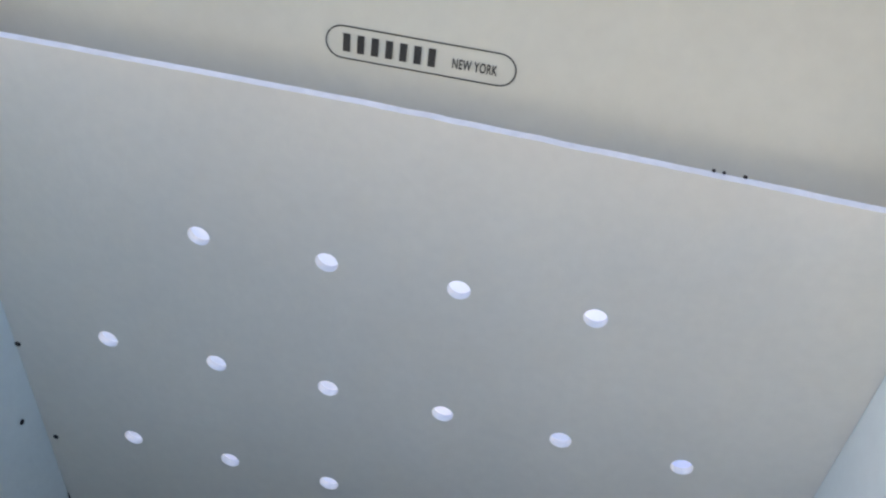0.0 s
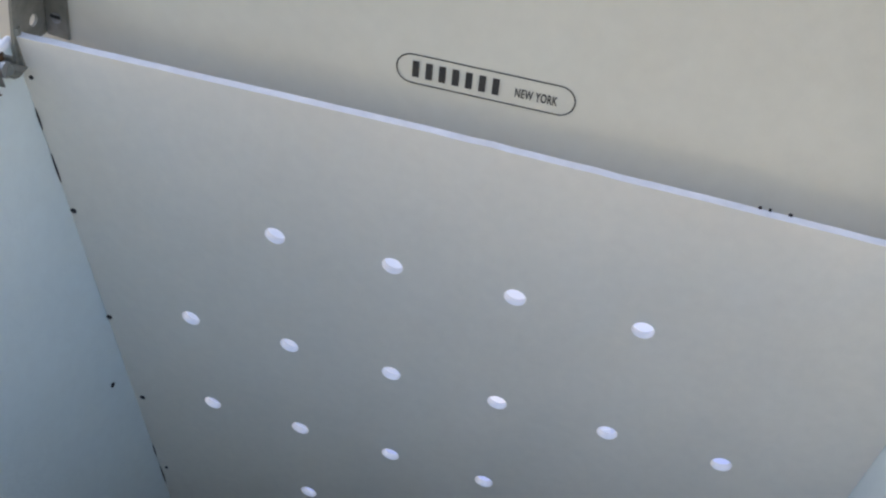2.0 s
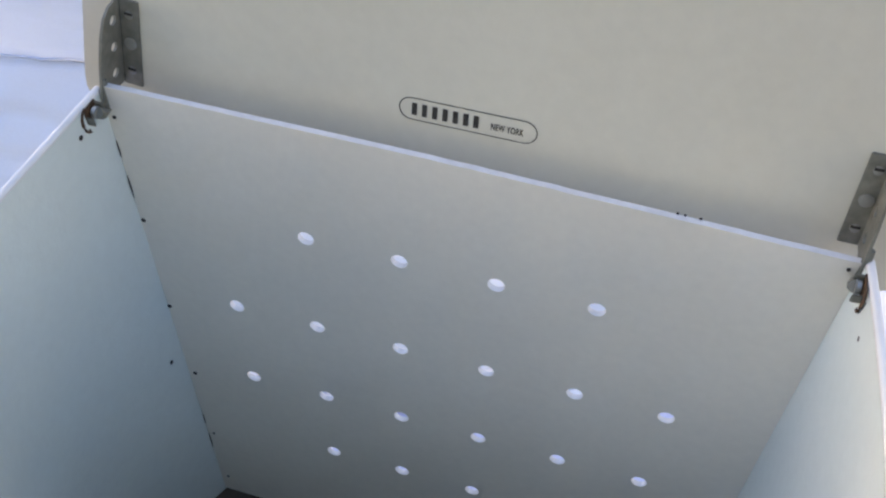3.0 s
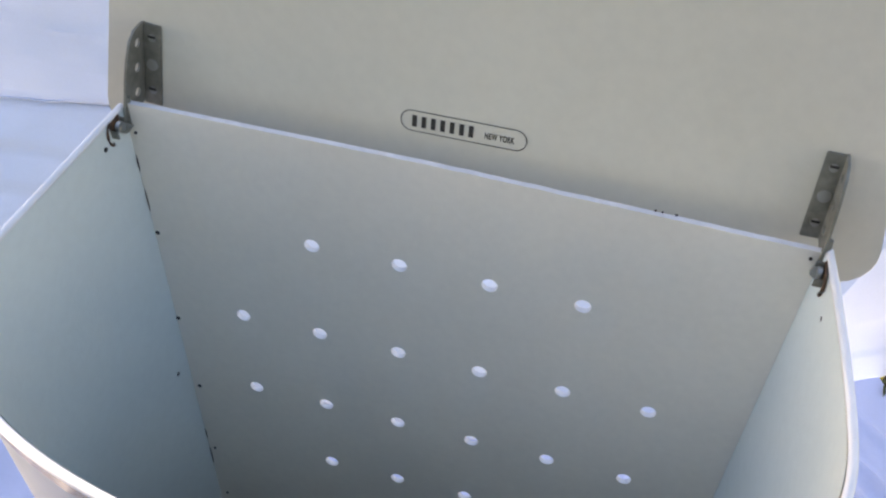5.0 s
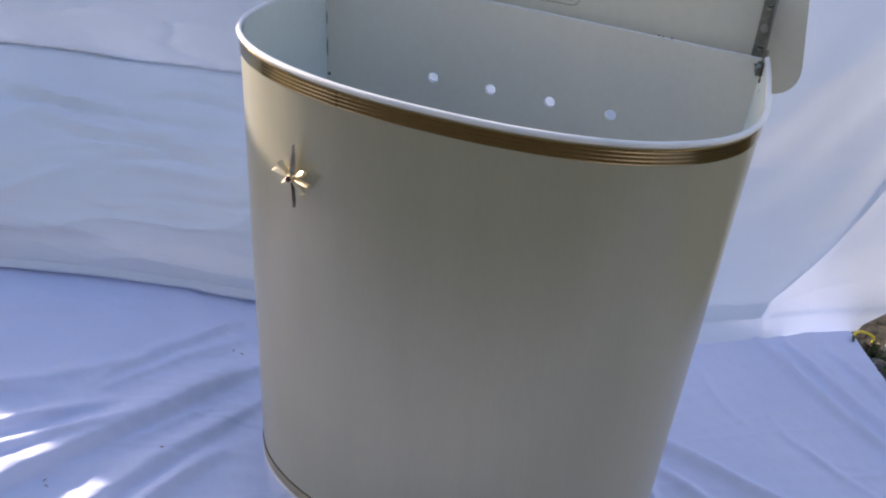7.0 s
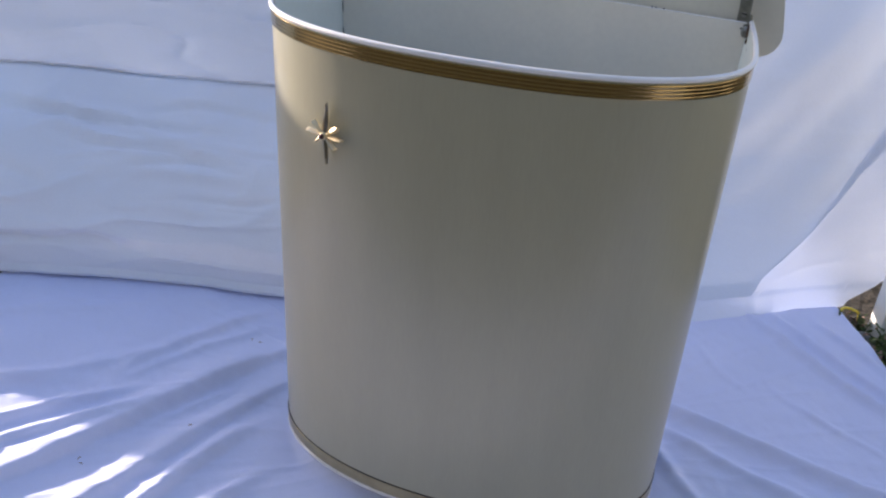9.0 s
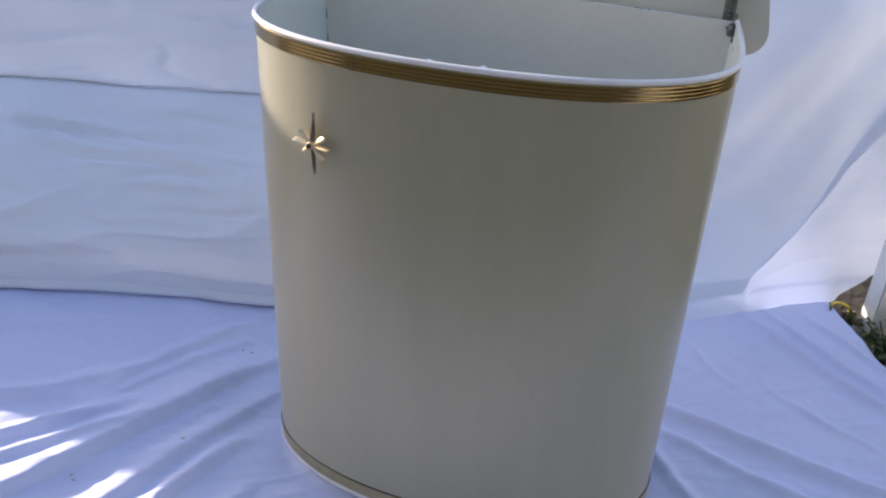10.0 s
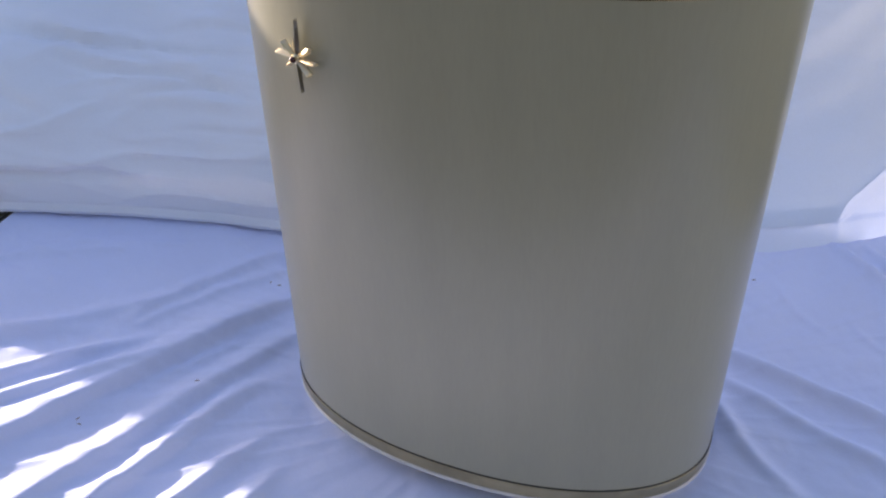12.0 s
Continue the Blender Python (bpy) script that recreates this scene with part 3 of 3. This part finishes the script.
# unseen low wooden chest behind the draped sheet, added for the shade it casts
chest = thing("storage_chest", (-1.0, 0.45, -0.03), "unseen low wooden chest added to shade the white sheets", "chest")
WOOD = material("brown_wood", (0.20, 0.13, 0.08), 0.6, grain=0.15, scale=60, stain=0.2, stain_scale=5, stretch=(1, 8, 8))
chest_m = Matrix.Translation((0.0, 0.43, 0)) @ Matrix.Rotation(math.atan(0.25), 4, "Z")
under(part("body", box((-1.9, 0.045, -0.03), (-0.33, 0.33, 0.149), 0.004, chest_m), WOOD), chest)
under(part("lid", box((-1.91, 0.035, 0.151), (-0.32, 0.34, 0.171), 0.005, chest_m), WOOD), chest)

# ---- ground ----
bm = bmesh.new()
N = 90
ext = [(-40 + 80 * i / N) for i in range(N + 1)]
grid = [[bm.verts.new((math.copysign(abs(x / 40) ** 2.2 * 400, x) if abs(x) > 0 else 0, math.copysign(abs(y / 40) ** 2.2 * 400, y) if abs(y) > 0 else 0, -0.045 + 0.012 * noise.noise(Vector((x, y, 0))))) for x in ext] for y in ext]
for j in range(N):
    for i in range(N):
        bm.faces.new((grid[j][i], grid[j][i + 1], grid[j + 1][i + 1], grid[j + 1][i]))
tagged(part("ground", bm, SOIL), "dark garden soil", "ground", "", "structure")

# plain unseen walls added on the south and the east to block and bounce light
DARK_PLASTER = material("dark_plaster", (0.055, 0.07, 0.05), 0.9, grain=0.1, stain=0.15, bump=0.004, bump_scale=40)
tagged(part("wall_south", box((-4, -2.9, -0.1), (2.9, -2.6, 2.9), 0.01), DARK_PLASTER), "unseen plain dark green plastered wall added to block light", "wall", "", "structure")
tagged(part("wall_east", box((2.6, -2.59, -0.1), (2.9, 3.0, 1.6), 0.01), material("grey_plaster", (0.26, 0.28, 0.27), 0.9, grain=0.1, stain=0.15, bump=0.004, bump_scale=40)), "unseen plain grey-green plastered wall added to bounce light", "wall", "", "structure")

# ---- starburst on the side ----
ring = wrap(0.4845)
k = min(range(len(ring)), key=lambda i: abs(ring[i].x + 0.1305) + (9 if ring[i].y > -0.15 else 0))
SC = ring[k]
sn = (ring[k + 1] - ring[k - 1]).cross(wrap(0.4945)[k] - ring[k]).normalized()
sn = sn if sn.y < 0 else -sn
su = Vector((0, 0, 1)).cross(sn).normalized()
su = su if su.x > 0 else -su
sv = sn.cross(su) if sn.cross(su).z > 0 else su.cross(sn)
star_m = Matrix((su, sv, sn)).transposed().to_4x4()
star_m.translation = SC + 0.002 * sn
star_m = star_m @ Matrix.Scale(1.12, 4)
star = under(part("starburst", disc(0.0042, 0.006, star_m, 16, 0.5), PALE_GOLD, None, "gold and dark starburst ornament"), hamper)
under(part("jewel", disc(0.0026, 0.0028, star_m @ Matrix.Translation((0, 0, 0.006)), 12, 0.8), material("dark_jewel", (0.06, 0.015, 0.015), 0.15)), star)
# long rays: the dark surroundings they mirror are put into the base colour
DARK_GOLD = material("dark_reflecting_gold", (0.30, 0.29, 0.235), 0.28, metal=1.0, grain=0.05, stain=0.1, stain_scale=60)
for tu, tv, wide, mat in ((0.0052, 0.0318, 0.0034, DARK_GOLD), (0.0028, -0.0268, 0.0030, DARK_GOLD), (-0.0180, 0.0015, 0.0026, PALE_GOLD), (-0.0107, 0.0118, 0.0019, PALE_GOLD),
                          (0.0180, 0.0118, 0.0025, PALE_GOLD), (0.0232, 0.0022, 0.0019, PALE_GOLD), (0.0152, -0.0088, 0.0018, PALE_GOLD), (-0.0078, -0.0070, 0.0016, PALE_GOLD)):
    d = Vector((tu, tv))
    L = d.length
    d.normalize()
    e = Vector((-d.y, d.x))
    rings = []
    blade = ((0.0, 0.8, 0.0025), (0.4, 1.0, 0.0032), (0.8, 0.62, 0.0036), (0.97, 0.36, 0.0040), (1.0, 0.25, 0.0036))
    petal = ((0.0, 0.5, 0.0030), (0.4, 0.85, 0.0048), (0.75, 1.0, 0.0060), (0.94, 0.85, 0.0064), (1.0, 0.5, 0.0060))
    for q, w, h in (blade if mat is DARK_GOLD else petal):
        c = d * (L * q)
        rings.append([star_m @ Vector((c.x + e.x * wide * w * a, c.y + e.y * wide * w * a, 0.0015 + h * b)) for a, b in ((-1, 0.45), (0, 1), (1, 0.45), (0, 0.1))])
    under(part("ray", loft(rings, cap=True), mat, smooth=False), star)

# ---- nails, seams and chips of the hamper ----
nail_m = Matrix.Rotation(radians(90), 4, "X")
for x, z in ((-0.2255, 0.546), (-0.2232, 0.4555), (-0.2192, 0.3655), (-0.2105, 0.285), (-0.2060, 0.200), (-0.2010, 0.132), (0.2280, 0.5575), (0.2215, 0.303)):
    mm = nail_m.copy()
    mm.translation = Vector((x, back_y(z) - 0.0002, z))
    under(part("nail", disc(0.0018 if 0.2 < z < 0.5 and x < 0 else 0.0012, 0.0010, mm, 10), DARK), hamper)
for sd, y, z in ((-1, -0.030, 0.312), (-1, -0.022, 0.553), (1, -0.030, 0.548)):
    mm = Matrix.Translation((side_x(y, z, sd), y, z)) @ Matrix.Rotation(radians(-90 * sd), 4, "Y")
    under(part("nail", disc(0.0018, 0.0009, mm, 10), DARK), hamper)
for z0, z1 in ((0.512, 0.526), (0.476, 0.496), (0.212, 0.226), (0.176, 0.198)):
    pts = []
    for k in range(5):
        z = z0 + (z1 - z0) * k / 4
        pts.append(Vector((corner_x(z, -1) + 0.0006, back_y(z) - 0.0004, z)))
    under(part("corner_gap", tube(pts, [0.0002, 0.0004, 0.0005, 0.0004, 0.0002], 6), DARK), hamper)
rnd = random.Random(4)
for x in (0.1315, 0.1358, 0.1445):
    y, w = back_y(0.569) + 0.0042, 0.0006 + 0.0008 * rnd.random()
    under(part("chip", box((x - w, y - 0.0010, 0.5686 - 0.0055 * (x + 0.02) / 0.25), (x + w, y + 0.0004, 0.5698 - 0.0055 * (x + 0.02) / 0.25), 0.0003), DARK), hamper)

# ---- the garden past the sheets ----
def leaf_clump(name, place, count, size, spread, mats, label, category, seed):
    """A low plant: stems with many small pointed leaves."""
    r = random.Random(seed)
    base = thing(name, place, label, category)
    for mi, mat in enumerate(mats):
        bm = bmesh.new()
        for _ in range(count):
            d = Vector((r.gauss(0, spread), r.gauss(0, spread), abs(r.gauss(0, spread * 0.8)) + 0.01)) + Vector(place)
            e = Euler((r.uniform(-0.9, 0.9), r.uniform(-0.9, 0.9), r.uniform(0, 6.3)))
            q = size * r.uniform(0.6, 1.3)
            m = Matrix.Translation(d) @ e.to_matrix().to_4x4()
            pts = [(-0.5, 0, 0), (-0.2, 0.2, 0.05), (0.2, 0.2, 0.06), (0.6, 0, -0.02), (0.2, -0.2, 0.06), (-0.2, -0.2, 0.05), (0.05, 0, 0.0)]
            vs = [bm.verts.new(m @ (Vector(p) * q)) for p in pts]
            for i in range(6):
                bm.faces.new((vs[i], vs[(i + 1) % 6], vs[6]))
        under(part("leaves" if mi == 0 else "dry_leaves" if mi == 1 else "flowers", bm, mat, smooth=False), base)
        count = max(count // 4, 6)
    for _ in range(8):
        a = Vector(place)
        b = a + Vector((r.gauss(0, spread), r.gauss(0, spread), spread * r.uniform(0.8, 2)))
        under(part("stem", tube([a, a.lerp(b, 0.5) + Vector((0, 0, 0.01)), b], [0.003, 0.002, 0.001], 5), LEAF), base)
    return base


for i, (x, y, n, sz, sp) in enumerate(((0.495, 0.40, 60, 0.014, 0.014), (0.548, 0.335, 110, 0.020, 0.026), (0.585, 0.25, 110, 0.022, 0.028), (0.66, 0.60, 220, 0.028, 0.07), (0.70, 0.42, 160, 0.026, 0.06), (0.85, 0.75, 260, 0.04, 0.12), (1.1, 0.6, 300, 0.05, 0.16))):
    leaf_clump("garden_plant", (x, y, -0.045), n, sz, sp, (LEAF, DRY_LEAF), "low green garden plant with dry leaves in the soil", "plant", 11 + i)
post = part("post", box((-0.018, -0.018, 0), (0.018, 0.018, 1.0), 0.003), POST_PAINT)
post.location = (0.535, 0.404, -0.05)
post.rotation_euler = (0, radians(2), radians(30))
tagged(post, "white painted wooden post standing in the garden", "post")
bm = bmesh.new()
bmesh.ops.create_icosphere(bm, subdivisions=3, radius=0.022)
for v in bm.verts:
    v.co += v.co.normalized() * 0.008 * noise.noise(v.co * 40)
    v.co.z *= 0.6
st = part("stone", bm, STONE)
st.location = (0.505, 0.365, -0.035)
tagged(st, "rounded grey stone on the soil", "stone")
pts = []
for k in range(40):
    a = k / 39 * math.pi
    pts.append((0.478 - 0.020 * math.cos(a) + 0.004 * math.sin(3 * a), 0.425 - 0.012 * math.cos(a), -0.042 + 0.026 * math.sin(a)))
tagged(part("hose", tube(pts, 0.0022, 8), HOSE), "thin yellow garden hose lying in a loop", "hose")
bm = box((-1.6, -0.9, -0.05), (-0.86, 0.35, -0.012), 0.006)
tagged(part("paving_slab", bm, CONCRETE), "pale grey concrete paving slab", "paving", "", "structure")

# small dry flecks on the floor sheet
for x, y, r in ((-0.355, -0.224, 0.6), (-0.357, -0.024, 0.2), (-0.372, -0.020, 1.9), (0.234, 0.198, 0.4), (-0.459, -0.318, 1.3), (-0.452, -0.325, 0.1)):
    bm = tube([(-0.0028, 0, 0), (0, 0.0008, 0.0004), (0.0028, 0, 0)], [0.0003, 0.0007, 0.0003], 6)
    ob = part("dry_fleck", bm, DRY_LEAF)
    ob.location = (x, y, floor_z(x, y) + 0.0008)
    ob.rotation_euler = (0, 0, r)
    tagged(ob, "tiny dry plant fleck on the white sheet", "fleck", "flecks on the sheet")
